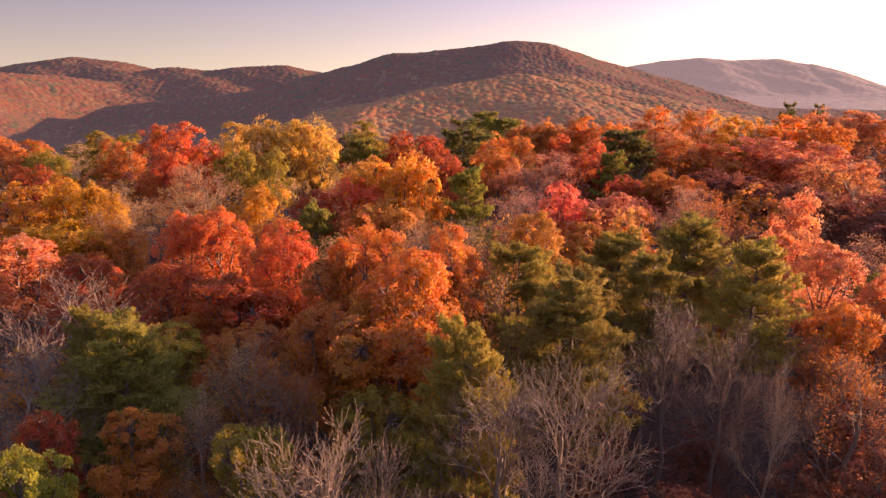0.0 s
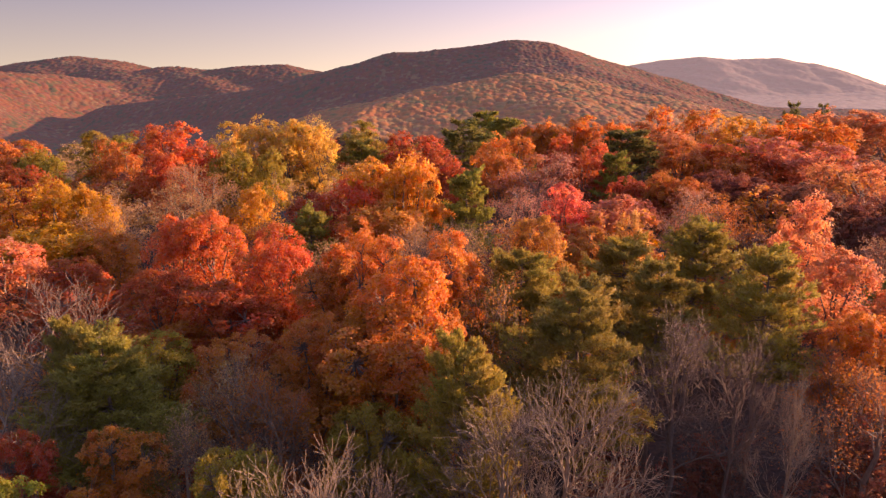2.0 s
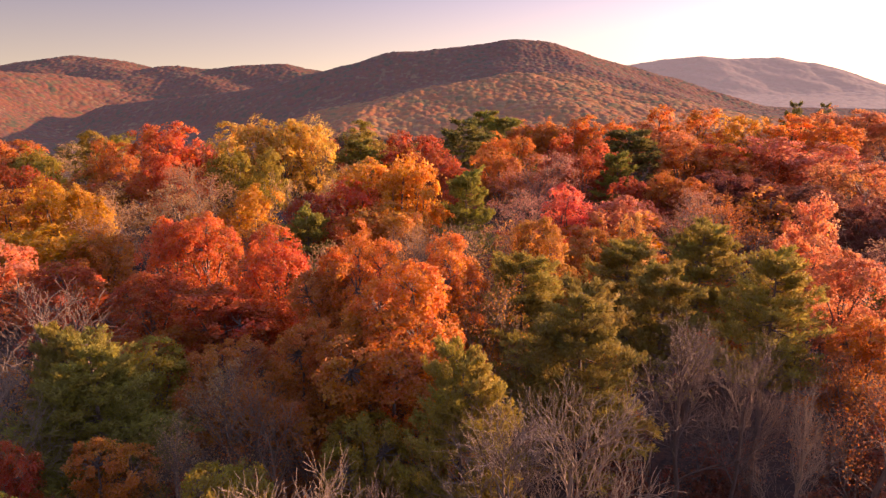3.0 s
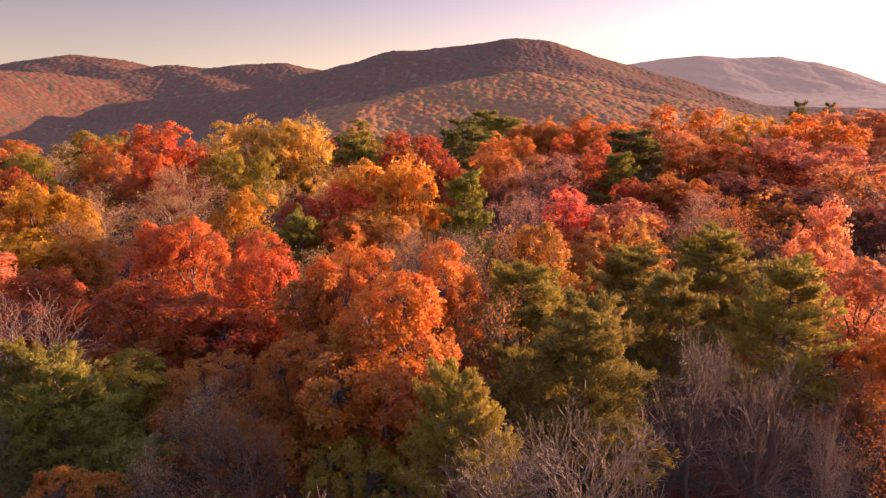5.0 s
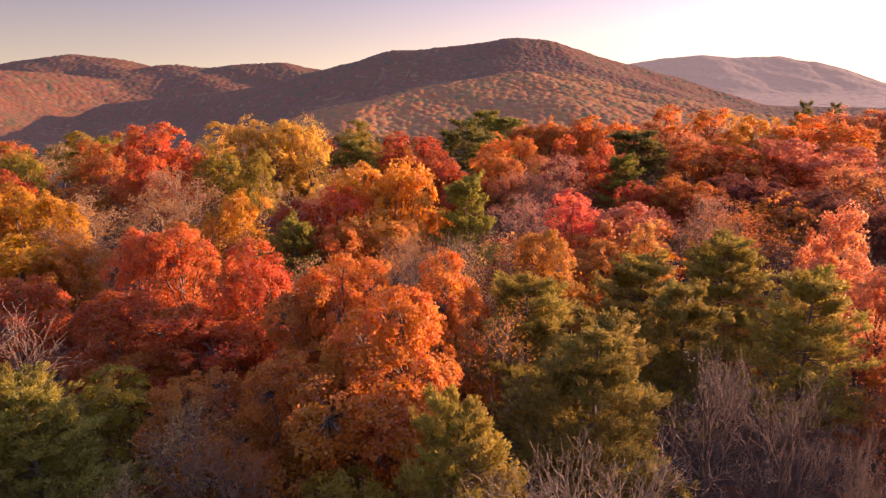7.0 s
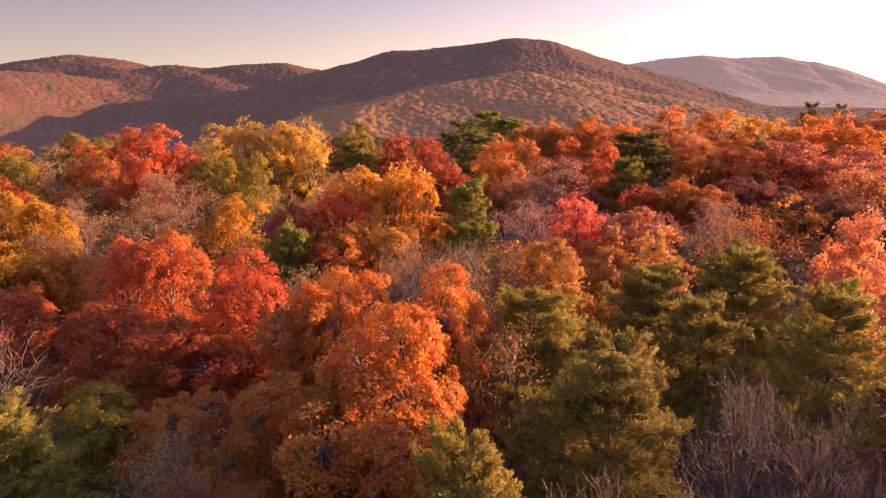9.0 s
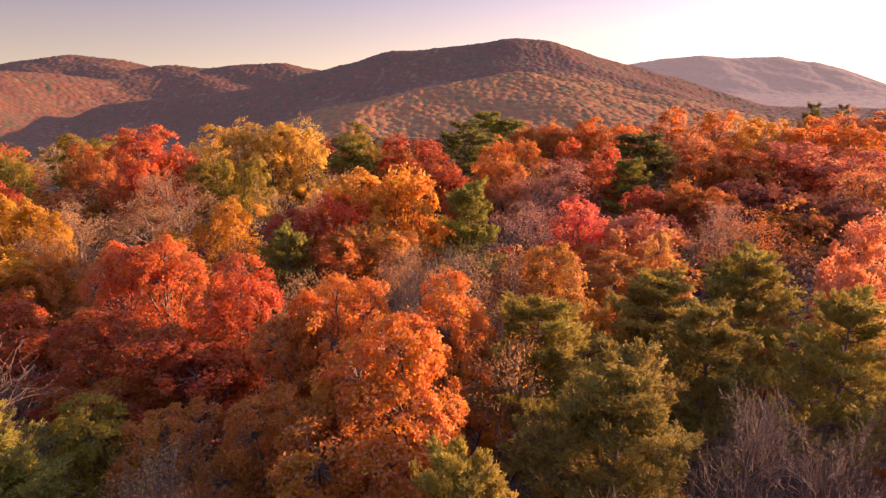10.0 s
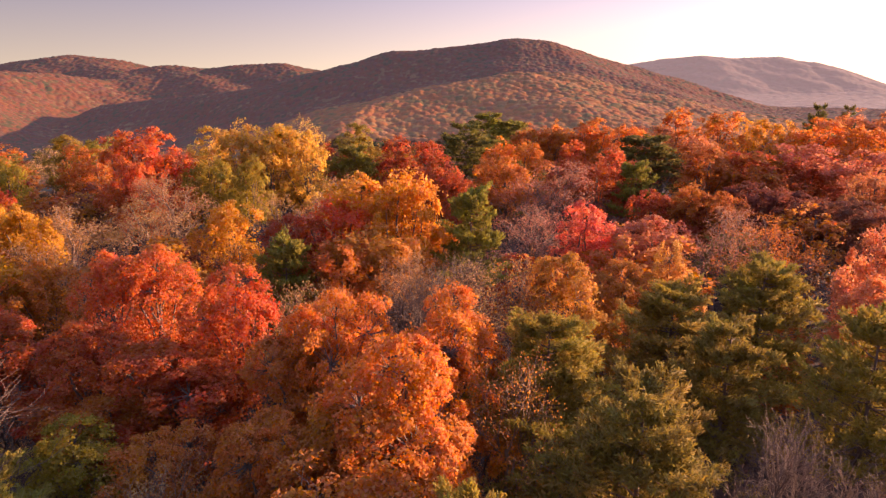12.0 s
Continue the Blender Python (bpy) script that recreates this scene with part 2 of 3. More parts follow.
def land(x, y):
    """The height of the bare ground."""
    x, y = np.asarray(x, float), np.asarray(y, float)
    edge = 150 + 0.5 * np.clip(x, 0, 200)
    z = 13 + 0.05 * np.clip(x, 0, 140) - 22 * step(edge, edge + 190, y) - 34 * step(-40, -220, x) * step(140, 300, y)
    z = z - 20 * step(150, 500, np.abs(x)) * step(0, -200, y - np.abs(x)) + 0.7 * rough(x, y, 38)
    for name, crest in RIDGES.items():
        fall, bend = FALL[name]
        best = np.full(x.shape, -1e9)
        for (ax, ay, az), (bx, by, bz) in zip(crest, crest[1:]):
            ux, uy = bx - ax, by - ay
            s = np.clip(((x - ax) * ux + (y - ay) * uy) / (ux * ux + uy * uy), 0, 1)
            d = np.hypot(x - ax - s * ux, y - ay - s * uy)
            gully = np.clip(d / 130, 0, 1) * 4 * rough(x, y, 165)
            best = np.maximum(best, az + s * (bz - az) - fall * (np.sqrt(d * d + bend * bend) - bend) + gully)
        big = np.maximum(z, best)
        z = big + 4 * np.exp(-np.abs(z - best) / 8)
    return z


def mesh_of(name, verts, faces, mat):
    """A mesh from arrays: faces all with the same number of corners."""
    me = bpy.data.meshes.new(name)
    verts, faces = np.asarray(verts, np.float32), np.asarray(faces, np.int32)
    n, k = faces.shape
    me.vertices.add(len(verts))
    me.vertices.foreach_set("co", verts.ravel())
    me.loops.add(n * k)
    me.loops.foreach_set("vertex_index", faces.ravel())
    me.polygons.add(n)
    me.polygons.foreach_set("loop_start", np.arange(0, n * k, k, dtype=np.int32))
    me.polygons.foreach_set("loop_total", np.full(n, k, np.int32))
    me.update(calc_edges=True)
    me.validate()
    me.materials.append(mat)
    return me


def build_ground():
    turns = np.concatenate([np.linspace(-48, 48, 230), np.linspace(48, 312, 90)[1:-1]])
    rings = np.concatenate([[0.02], np.geomspace(4, 500, 90), np.linspace(512, 1400, 75), np.linspace(1420, 2900, 75), np.geomspace(3000, 4800, 8)])
    a, r = np.meshgrid(np.radians(turns), rings)
    x, y = r * np.sin(a), r * np.cos(a)
    verts = np.stack([x, y, land(x, y)], -1).reshape(-1, 3)
    n, faces = len(turns), []
    i, j = np.meshgrid(np.arange(len(rings) - 1), np.arange(n), indexing="ij")
    i, j = i.ravel(), j.ravel()
    k = (j + 1) % n
    faces = np.stack([i * n + j, i * n + k, (i + 1) * n + k, (i + 1) * n + j], -1)
    me = mesh_of("ground", verts, faces, LITTER)
    me.materials.append(WOODS)
    # ground under the hills carries the same painted haze
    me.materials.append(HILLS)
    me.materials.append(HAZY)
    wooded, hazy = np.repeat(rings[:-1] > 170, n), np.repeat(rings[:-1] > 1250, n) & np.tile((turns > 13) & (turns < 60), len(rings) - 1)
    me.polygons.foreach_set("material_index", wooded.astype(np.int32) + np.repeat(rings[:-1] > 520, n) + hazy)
    me.polygons.foreach_set("use_smooth", np.ones(len(me.polygons), bool))
    tagged(new("ground", me), "brown leaf-littered forest floor rising into hills", "ground", kind="structure")


build_ground()


# ---- far woods on the hills ----
def crown_templates(rng, count, rings, sides=7):
    """Ragged little crowns, open underneath, one metre across."""
    made = []
    for _ in range(count):
        verts, faces = [(rng.normal(0, 0.05), rng.normal(0, 0.05), 0.5 + 0.1 * rng.random())], []
        for k in range(1, rings + 1):
            down = k / rings * 1.65
            for i in range(sides):
                turn = 6.283 * (i + 0.5 * k) / sides + rng.normal(0, 0.12)
                r = 0.5 * math.sin(min(down, 1.57)) * (0.75 + 0.5 * rng.random())
                verts.append((math.cos(turn) * r, math.sin(turn) * r, 0.5 * math.cos(down) + rng.normal(0, 0.045)))
        for i in range(sides):
            j = (i + 1) % sides
            faces.append((0, 1 + i, 1 + j))
            for k in range(rings - 1):
                a, b = 1 + k * sides, 1 + (k + 1) * sides
                faces += [(a + i, b + i, a + j), (a + j, b + i, b + j)]
        made.append((np.array(verts), np.array(faces)))
    return made


def scatter(i, j, k):
    """An even random number for each cell of a field."""
    v = np.sin(i * 12.9898 + j * 78.233 + k * 37.719) * 43758.5453
    return v - np.floor(v)


def canopy(name, label, near, far, left, right, fine, deep, cell, rise, mat, kind):
    """Closed woods seen from afar, as one sheet of rounded crowns of uneven size and height."""
    a, r = np.meshgrid(np.radians(np.arange(left, right, fine)), np.arange(near, far, deep))
    x, y = r * np.sin(a), r * np.cos(a)
    floor = land(x, y)
    i, j = np.floor(x / cell), np.floor(y / cell)
    top, tint = np.full(x.shape, -1.0), np.zeros(x.shape)
    for di in (-1, 0, 1):
        for dj in (-1, 0, 1):
            u, v = i + di, j + dj
            cx, cy = (u + 0.5 + 0.8 * (scatter(u, v, 1) - 0.5)) * cell, (v + 0.5 + 0.8 * (scatter(u, v, 2) - 0.5)) * cell
            wide = cell * (0.5 + 0.4 * scatter(u, v, 3))
            dome = np.sqrt(np.clip(1 - ((x - cx) ** 2 + (y - cy) ** 2) / wide ** 2, 0, 1)) * wide * rise + cell * 0.4 * rise * scatter(u, v, 4)
            tint = np.where(dome > top, scatter(u, v, 5), tint)
            top = np.maximum(top, dome)
    z = floor + 0.5 + top + np.random.default_rng(9).normal(0, 0.07 * rise * cell, x.shape)
    z[0] = floor[0] - 3
    seen = seen_from_the_air(x, y, floor, 0.006)
    n = x.shape[1]
    p, q = np.meshgrid(np.arange(x.shape[0] - 1), np.arange(n - 1), indexing="ij")
    corners = np.stack([p * n + q, p * n + q + 1, (p + 1) * n + q + 1, (p + 1) * n + q], -1).reshape(-1, 4)
    corners = corners[seen.ravel()[corners].any(1)]
    kept, corners = np.unique(corners, return_inverse=True)
    me = mesh_of(name, np.stack([x, y, z], -1).reshape(-1, 3)[kept], corners.reshape(-1, 4), mat)
    me.polygons.foreach_set("use_smooth", np.ones(len(me.polygons), bool))
    me.attributes.new("crown", "FLOAT", "POINT").data.foreach_set("value", tint.ravel()[kept].astype(np.float32))
    return tagged(new(name, me), label, "woods", kind=kind)


def seen_from_the_air(x, y, z, hold):
    """Which of the places rise clear of the land before them, as from forty metres up at the start."""
    turns, rings = np.radians(np.linspace(-60, 60, 400)), np.geomspace(40, 4800, 260)
    a, r = np.meshgrid(turns, rings)
    lift = (land(r * np.sin(a), r * np.cos(a)) + 6 - 40) / r
    top = np.maximum.accumulate(lift, 0)
    dist, turn = np.hypot(x, y), np.arctan2(x, y)
    i = np.clip(np.searchsorted(rings, dist * 0.96) - 1, 0, len(rings) - 1)
    j = np.clip(np.round((turn - turns[0]) / (turns[1] - turns[0])).astype(int), 0, len(turns) - 1)
    return (z + 9 - 40) / dist > top[i, j] - hold


def far_woods(name, label, near, far, spacing, size, rng, shapes, mat, kind, left=-43, right=43):
    """All crowns between two distances, as one mesh."""
    area = math.radians(right - left) / 2 * (far ** 2 - near ** 2)
    n = int(area / spacing ** 2)
    dist = np.sqrt(rng.random(n) * (far ** 2 - near ** 2) + near ** 2)
    turn = np.radians(left + rng.random(n) * (right - left))
    x, y = dist * np.sin(turn), dist * np.cos(turn)
    z = land(x, y)
    keep = seen_from_the_air(x, y, z, 0.004) | (rng.random(n) < 0.04)
    x, y, z = x[keep], y[keep], z[keep]
    verts, faces, base = [], [], 0
    which = rng.integers(0, len(shapes), len(x))
    for k, (v, f) in enumerate(shapes):
        mine = which == k
        m = int(mine.sum())
        wide = size * (0.55 + 0.95 * rng.random(m) ** 1.5)
        tall = wide * (0.34 + 0.26 * rng.random(m))
        spin = rng.random(m) * 6.283
        c, s = np.cos(spin), np.sin(spin)
        vx = (v[None, :, 0] * c[:, None] - v[None, :, 1] * s[:, None]) * wide[:, None] + x[mine, None]
        vy = (v[None, :, 0] * s[:, None] + v[None, :, 1] * c[:, None]) * wide[:, None] + y[mine, None]
        vz = v[None, :, 2] * tall[:, None] + (z[mine] + size * (-0.04 + 0.1 * rng.random(m)))[:, None]
        verts.append(np.stack([vx, vy, vz], -1).reshape(-1, 3))
        faces.append((f[None] + (base + np.arange(m) * len(v))[:, None, None]).reshape(-1, 3))
        base += m * len(v)
    me = mesh_of(name, np.concatenate(verts), np.concatenate(faces), mat)
    me.polygons.foreach_set("use_smooth", np.ones(len(me.polygons), bool))
    # leaf light is soft: each crown's shading leans towards that of the slope it stands on
    co = np.concatenate(verts)
    e = 6.0
    slope = np.stack([land(x - e, y) - land(x + e, y), land(x, y - e) - land(x, y + e), np.full(len(x), 2 * e)], -1)
    slope /= np.linalg.norm(slope, axis=1)[:, None]
    slope = np.concatenate([np.repeat(slope[which == k], len(v), axis=0) for k, (v, f) in enumerate(shapes)])
    own = np.empty(len(co) * 3, np.float32)
    me.vertices.foreach_get("normal", own)
    me.normals_split_custom_set_from_vertices((slope * 0.6 + own.reshape(-1, 3) * 0.6).tolist())
    ob = tagged(new(name, me), label, "woods", kind=kind)
    return ob


rng = np.random.default_rng(5)
SHAPES = crown_templates(rng, 7, 2)
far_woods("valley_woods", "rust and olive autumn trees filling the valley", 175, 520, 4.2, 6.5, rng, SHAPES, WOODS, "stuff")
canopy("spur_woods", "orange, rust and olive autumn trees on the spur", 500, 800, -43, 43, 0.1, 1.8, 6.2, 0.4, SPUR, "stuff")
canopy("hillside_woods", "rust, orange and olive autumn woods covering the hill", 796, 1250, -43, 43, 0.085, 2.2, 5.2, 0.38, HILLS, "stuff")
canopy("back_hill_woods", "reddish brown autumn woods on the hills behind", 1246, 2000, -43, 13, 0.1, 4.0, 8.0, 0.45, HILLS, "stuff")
canopy("backdrop", "wooded hill in the far distance, mauve haze put in as a faint glow", 1246, 2900, 12.9, 43, 0.1, 7.0, 20.0, 0.16, HAZY, "structure")


# ---- trees ----
class Wood:
    """Gathers tubes for trunks and branches."""

    def __init__(self):
        self.verts, self.faces = [], []

    def tube(self, path, radii, sides):
        first = None
        for i, p in enumerate(path):
            way = (path[min(i + 1, len(path) - 1)] - path[max(i - 1, 0)]).normalized()
            a = way.orthogonal().normalized()
            b = way.cross(a)
            base = len(self.verts)
            for s in range(sides):
                t = 6.283 * s / sides
                self.verts.append(tuple(p + (a * math.cos(t) + b * math.sin(t)) * radii[i]))
            if first is not None:
                for s in range(sides):
                    u = (s + 1) % sides
                    self.faces.append((first + s, first + u, base + u, base + s))
            first = base

    def mesh(self, name):
        me = mesh_of(name, self.verts, self.faces, BARK)
        me.polygons.foreach_set("use_smooth", np.ones(len(me.polygons), bool))
        return me


def bent(rng, a, b, n, sag, wobble):
    """A path from a to b that bows by sag upwards and wobbles."""
    out = []
    for i in range(n + 1):
        t = i / n
        p = a.lerp(b, t)
        p.z += sag * math.sin(math.pi * t)
        if 0 < i < n:
            p += Vector(rng.normal(0, wobble, 3))
        out.append(p)
    return out


def leaves_mesh(name, centres, long, wide, rng, mat, ways=None, faces=None):
    """One small folded blade for each centre; ways: the directions in which they point; faces: those to which they turn their faces."""
    n = len(centres)
    a = rng.normal(size=(n, 3)) if ways is None else ways + rng.normal(size=(n, 3)) * 0.35
    if faces is not None:
        a = np.cross(faces + rng.normal(size=(n, 3)) * 0.42, a)
    a /= np.linalg.norm(a, axis=1)[:, None]
    b = np.cross(a, rng.normal(size=(n, 3)) if faces is None else faces + rng.normal(size=(n, 3)) * 0.55)
    b /= np.linalg.norm(b, axis=1)[:, None]
    grow = (0.6 + 0.8 * rng.random(n))[:, None]
    a, b = a * long * grow / 2, b * wide * grow / 2
    lift = np.cross(a, b)
    lift = lift / np.linalg.norm(lift, axis=1)[:, None] * wide * 0.25
    lean = ways if faces is None else faces
    if lean is not None:
        b *= np.where((np.cross(a, b) * lean).sum(1) > 0, -1, 1)[:, None]
    verts = np.stack([centres - a * 1.1 + lift, centres + a * 0.7 + b * 1.25, centres + a * 0.7 - b * 1.25], 1).reshape(-1, 3)
    me = mesh_of(name, verts, np.arange(3 * n).reshape(n, 3), mat)
    if lean is not None:
        # leaf light is soft: each leaf's shading leans towards that of its clump
        own = np.cross(a, b)
        own /= np.linalg.norm(own, axis=1)[:, None]
        own *= np.where((own * lean).sum(1) < 0, -1, 1)[:, None]
        me.polygons.foreach_set("use_smooth", np.ones(n, bool))
        me.normals_split_custom_set_from_vertices(np.repeat(own * 0.6 + lean * 0.45, 3, axis=0).tolist())
    return me


def leafy_tree(seed, leaves, long, tufts, twigs, low):
    """Broad domed crown: limbs that fork into many small sprays of leaves, with gaps between them."""
    rng = np.random.default_rng(seed)
    high, half = 16.0, 3.6
    wood = Wood()
    lean = Vector((rng.normal(0, 0.5), rng.normal(0, 0.5), 0))
    spine = bent(rng, Vector((0, 0, -0.5)), Vector((lean.x, lean.y, high * 0.8)), 7, 0, 0.14)
    wood.tube(spine, np.linspace(0.26, 0.05, 8), 7)
    # swellings of the crown: the top, a shoulder and a wider skirt, none like the other
    swell, twist, deep = [], rng.random() * 6.283, (0.97 - low) * high
    for i in range(12):
        tier = 0 if i == 0 else 1 if i < 5 else 2
        up = (0.8, 0.65, 0.3)[tier] + rng.normal(0, (0.02, 0.07, 0.09)[tier])
        out = half * (0.05, 0.42, 0.64)[tier] * (0.75 + 0.45 * rng.random())
        turn = twist + (i * 1.57 if tier < 2 else i * 0.9 + 0.4) + rng.normal(0, 0.2)
        c = Vector((math.cos(turn) * out + lean.x * up, math.sin(turn) * out + lean.y * up, high * low + deep * up))
        r = (1.3, 1.3, 1.15)[tier] * (0.78 + 0.45 * rng.random())
        swell.append((c, r, 0.7 + deep * 0.045))
        start = spine[min(6, max(2, int(7 * (c.z / high - 0.22))))]
        limb = bent(rng, start, c, 4, 0.55, 0.12)
        wood.tube(limb, np.linspace(0.1, 0.035, 5), 4)
    places = np.array([c[:] for c, _, _ in swell])
    sizes = np.array([r for _, r, _ in swell])
    tall = np.array([k for _, _, k in swell])
    sprays = []
    while len(sprays) < tufts:
        i = rng.choice(12, p=sizes ** 2 / (sizes ** 2).sum())
        d = rng.normal(size=3)
        d /= np.linalg.norm(d)
        if d[2] < -0.45 and rng.random() < 0.7:
            continue
        reach = 0.7 + 0.3 * rng.random()
        p = places[i] + d * sizes[i] * reach * (1, 1, tall[i])
        away = (p - places) / (sizes[:, None] * np.stack([np.ones(12), np.ones(12), tall], 1))
        if (np.delete(np.linalg.norm(away, axis=1), i) < 0.72).any() and rng.random() < 0.85:
            continue
        sprays.append((p, d, i))
    grain = math.sqrt(300 / tufts)
    share = rng.random(tufts) ** 1.5 + 0.45
    share = np.round(share / share.sum() * leaves * 0.86).astype(int)
    spots, out = [], []
    for k, ((p, d, i), n) in enumerate(zip(sprays, share)):
        r = (0.3 + 0.25 * rng.random()) * grain
        tilt = d * 0.7 + (0, 0, 0.5) + rng.normal(0, 0.25, 3)
        tilt /= np.linalg.norm(tilt)
        q = rng.normal(size=(n, 3))
        q *= (r * rng.random(n) ** 0.45 / np.linalg.norm(q, axis=1))[:, None]
        q -= (q @ tilt)[:, None] * tilt * 0.45
        spots.append(p + q)
        w = tilt * 0.9 + q / r * 0.3
        out.append(w / np.linalg.norm(w, axis=1)[:, None])
        if twigs and k % (3 - twigs) == 0:
            c = swell[i][0]
            fork = c.lerp(Vector(p), 0.45) + Vector(rng.normal(0, 0.12, 3))
            wood.tube([c, fork, Vector(p)], (0.03, 0.018, 0.007), 3)
    # a thin scatter inside, round the limbs
    inner = rng.normal(size=(leaves // 6, 3)) * (half * 0.34, half * 0.34, deep * 0.2) + (lean.x / 2, lean.y / 2, high * low + deep * 0.36)
    inner = inner[(np.hypot(inner[:, 0], inner[:, 1]) < half * 0.7) & (inner[:, 2] < high * low + deep * 0.75)]
    n = len(inner)
    out.append(rng.normal(size=(n, 3)))
    return wood.mesh("trunk"), leaves_mesh("crown", np.concatenate(spots + [inner]), long, long * 0.72, rng, LEAF, None, np.concatenate(out))


def sprout(rng, wood, start, way, length, thick, level, forks, ends):
    """A branch that sweeps upwards and forks again and again into fine twigs."""
    steps = 4 if level == 0 else 3 if level < len(forks) - 1 else 2
    path, p, d = [start.copy()], start.copy(), way.normalized()
    for _ in range(steps):
        d = (d + Vector(rng.normal(0, 0.1, 3)) + Vector((0, 0, 0.06))).normalized()
        p = p + d * (length / steps)
        path.append(p.copy())
    wood.tube(path, np.linspace(thick, max(0.008, thick * 0.5), steps + 1), 5 if level == 0 else 4 if level == 1 else 3)
    if level == len(forks):
        ends.append(path[-1])
        return
    turn = rng.random() * 6.283
    for i in range(forks[level]):
        t = 0.4 + 0.6 * (i + 0.7 * rng.random()) / max(1, forks[level] - 0.6)
        at = min(steps, t * steps)
        k = min(steps - 1, int(at))
        side = d.orthogonal().normalized()
        side.rotate(Matrix.Rotation(turn + i * 2.4 + rng.normal(0, 0.4), 3, d))
        spread_out = 0.4 + 0.42 * rng.random()
        sprout(rng, wood, path[k].lerp(path[k + 1], at - k), d + side * spread_out, length * (0.58 + 0.22 * rng.random()), max(0.011, thick * (0.5 + 0.12 * rng.random())), level + 1, forks, ends)


def bare_tree(seed, forks, leaves, long, limbs_from):
    """Leafless or nearly leafless: leaders that fan upwards from the trunk, with a few dry leaves left where there are any."""
    rng = np.random.default_rng(seed)
    trunk, limbs, ends = Wood(), [], []
    spine = bent(rng, Vector((0, 0, -0.5)), Vector((rng.normal(0, 0.4), rng.normal(0, 0.4), 11.5)), 7, 0, 0.1)
    trunk.tube(spine, np.linspace(0.19, 0.1, 8), 7)
    n = 8
    for i in range(n):
        t = i / (n - 1)
        turn = i * 2.4 + rng.normal(0, 0.3)
        tilt = 1.0 - 0.6 * t + rng.normal(0, 0.06)
        at = 7 * (limbs_from + (0.98 - limbs_from) * t)
        k = min(6, int(at))
        limbs.append(Wood())
        sprout(rng, limbs[-1], spine[k].lerp(spine[k + 1], at - k), Vector((math.cos(turn) * tilt, math.sin(turn) * tilt, 1 - 0.3 * tilt)), 2.7 - 0.8 * t, 0.06, 0, forks, ends)
    crown = None
    if leaves:
        ends = np.array([e[:] for e in ends])
        spots = ends[rng.integers(0, len(ends), leaves)] + rng.normal(0, 0.2, (leaves, 3))
        crown = leaves_mesh("foliage", spots, long, long * 0.65, rng, LEAF)
    return trunk.mesh("trunk"), crown, [limb.mesh("limb") for limb in limbs]


def pine_tree(seed, twigs, blades, long, whorls, thin=0.17):
    """Irregular pine: boughs in loose tiers, each a flat, drooping and upturned fan of needled twigs."""
    rng = np.random.default_rng(seed)
    high, half = 16.0, 3.8
    wood, spots, ways = Wood(), [], []
    spine = bent(rng, Vector((0, 0, -0.5)), Vector((rng.normal(0, 0.25), rng.normal(0, 0.25), high - 0.3)), 9, 0, 0.07)
    wood.tube(spine, np.linspace(0.22, 0.03, 10), 7)

    def brush(p, aim, n):
        d = rng.normal(size=(n, 3)) * 0.5 + np.array(aim)
        d /= np.linalg.norm(d, axis=1)[:, None]
        spots.append(np.array(p) + d * long * 0.4 + rng.normal(0, 0.06, (n, 3)))
        ways.append(d)

    for w in range(whorls):
        t = (w + 0.4 * rng.random()) / whorls
        z = high * (0.53 + 0.45 * t)
        k = min(8, int(z / high * 9))
        for i in range(5 if t < 0.8 else 4):
            turn = w * 1.1 + i * (1.257 if t < 0.8 else 1.57) + rng.normal(0, 0.3)
            reach = half * (0.2 + 0.82 * (1 - t) ** 0.75) * (0.55 + 0.5 * rng.random())
            a = spine[k].lerp(spine[k + 1], min(1, max(0, z / high * 9 - k)))
            a.z = z + rng.normal(0, 0.4)
            out = Vector((math.cos(turn), math.sin(turn), 0))
            b = a + out * reach + Vector((0, 0, reach * (0.05 + 0.45 * t) + rng.normal(0, 0.2)))
            path = bent(rng, a, b, 5, -0.13 * reach, 0.05)
            wood.tube(path, np.linspace(0.045, 0.01, 6), 3)
            along = (b - a).normalized()
            across = along.cross(Vector((0, 0, 1))).normalized()
            for j in range(twigs):
                s = 0.16 + 0.84 * (j + rng.random()) / twigs
                m = min(4, int(s * 5))
                p = path[m].lerp(path[m + 1], s * 5 - m)
                side = across * (1 if j % 2 else -1) * (0.8 + 0.3 * rng.random()) + along * (0.7 + 0.5 * s) + Vector((0, 0, 0.12 + 0.25 * rng.random()))
                far = reach * (0.46 - 0.3 * s) * (0.6 + 0.6 * rng.random()) + 0.12
                aim = side.normalized() + Vector((0, 0, 0.55))
                for u in (0.3, 0.7, 1.05):
                    brush(p + side.normalized() * far * u + Vector((0, 0, 0.3 * rng.random() - 0.06)), aim, blades)
            brush(b, along + Vector((0, 0, 0.4)), blades)
    for _ in range(3):
        brush(spine[-1] - Vector((0, 0, 0.25 * rng.random())), Vector((0, 0, 1)), blades)
    return wood.mesh("trunk"), leaves_mesh("crown", np.concatenate(spots), long, long * thin, rng, NEEDLE, np.concatenate(ways))


def thing(name, meshes):
    """A tree standing at the origin: an empty with its parts, and its size as built."""
    root = new(name)
    tops = []
    for part_name, me in meshes:
        if me is None:
            continue
        ob = new(part_name, me)
        ob.parent = root
        co = np.empty(len(me.vertices) * 3, np.float32)
        me.vertices.foreach_get("co", co)
        tops.append(co.reshape(-1, 3))
    co = np.concatenate(tops)
    upper = co[co[:, 2] > 5]
    wide = np.percentile(np.hypot(upper[:, 0], upper[:, 1]), 97) * 2
    return root, wide, np.percentile(co[:, 2], 99.7)


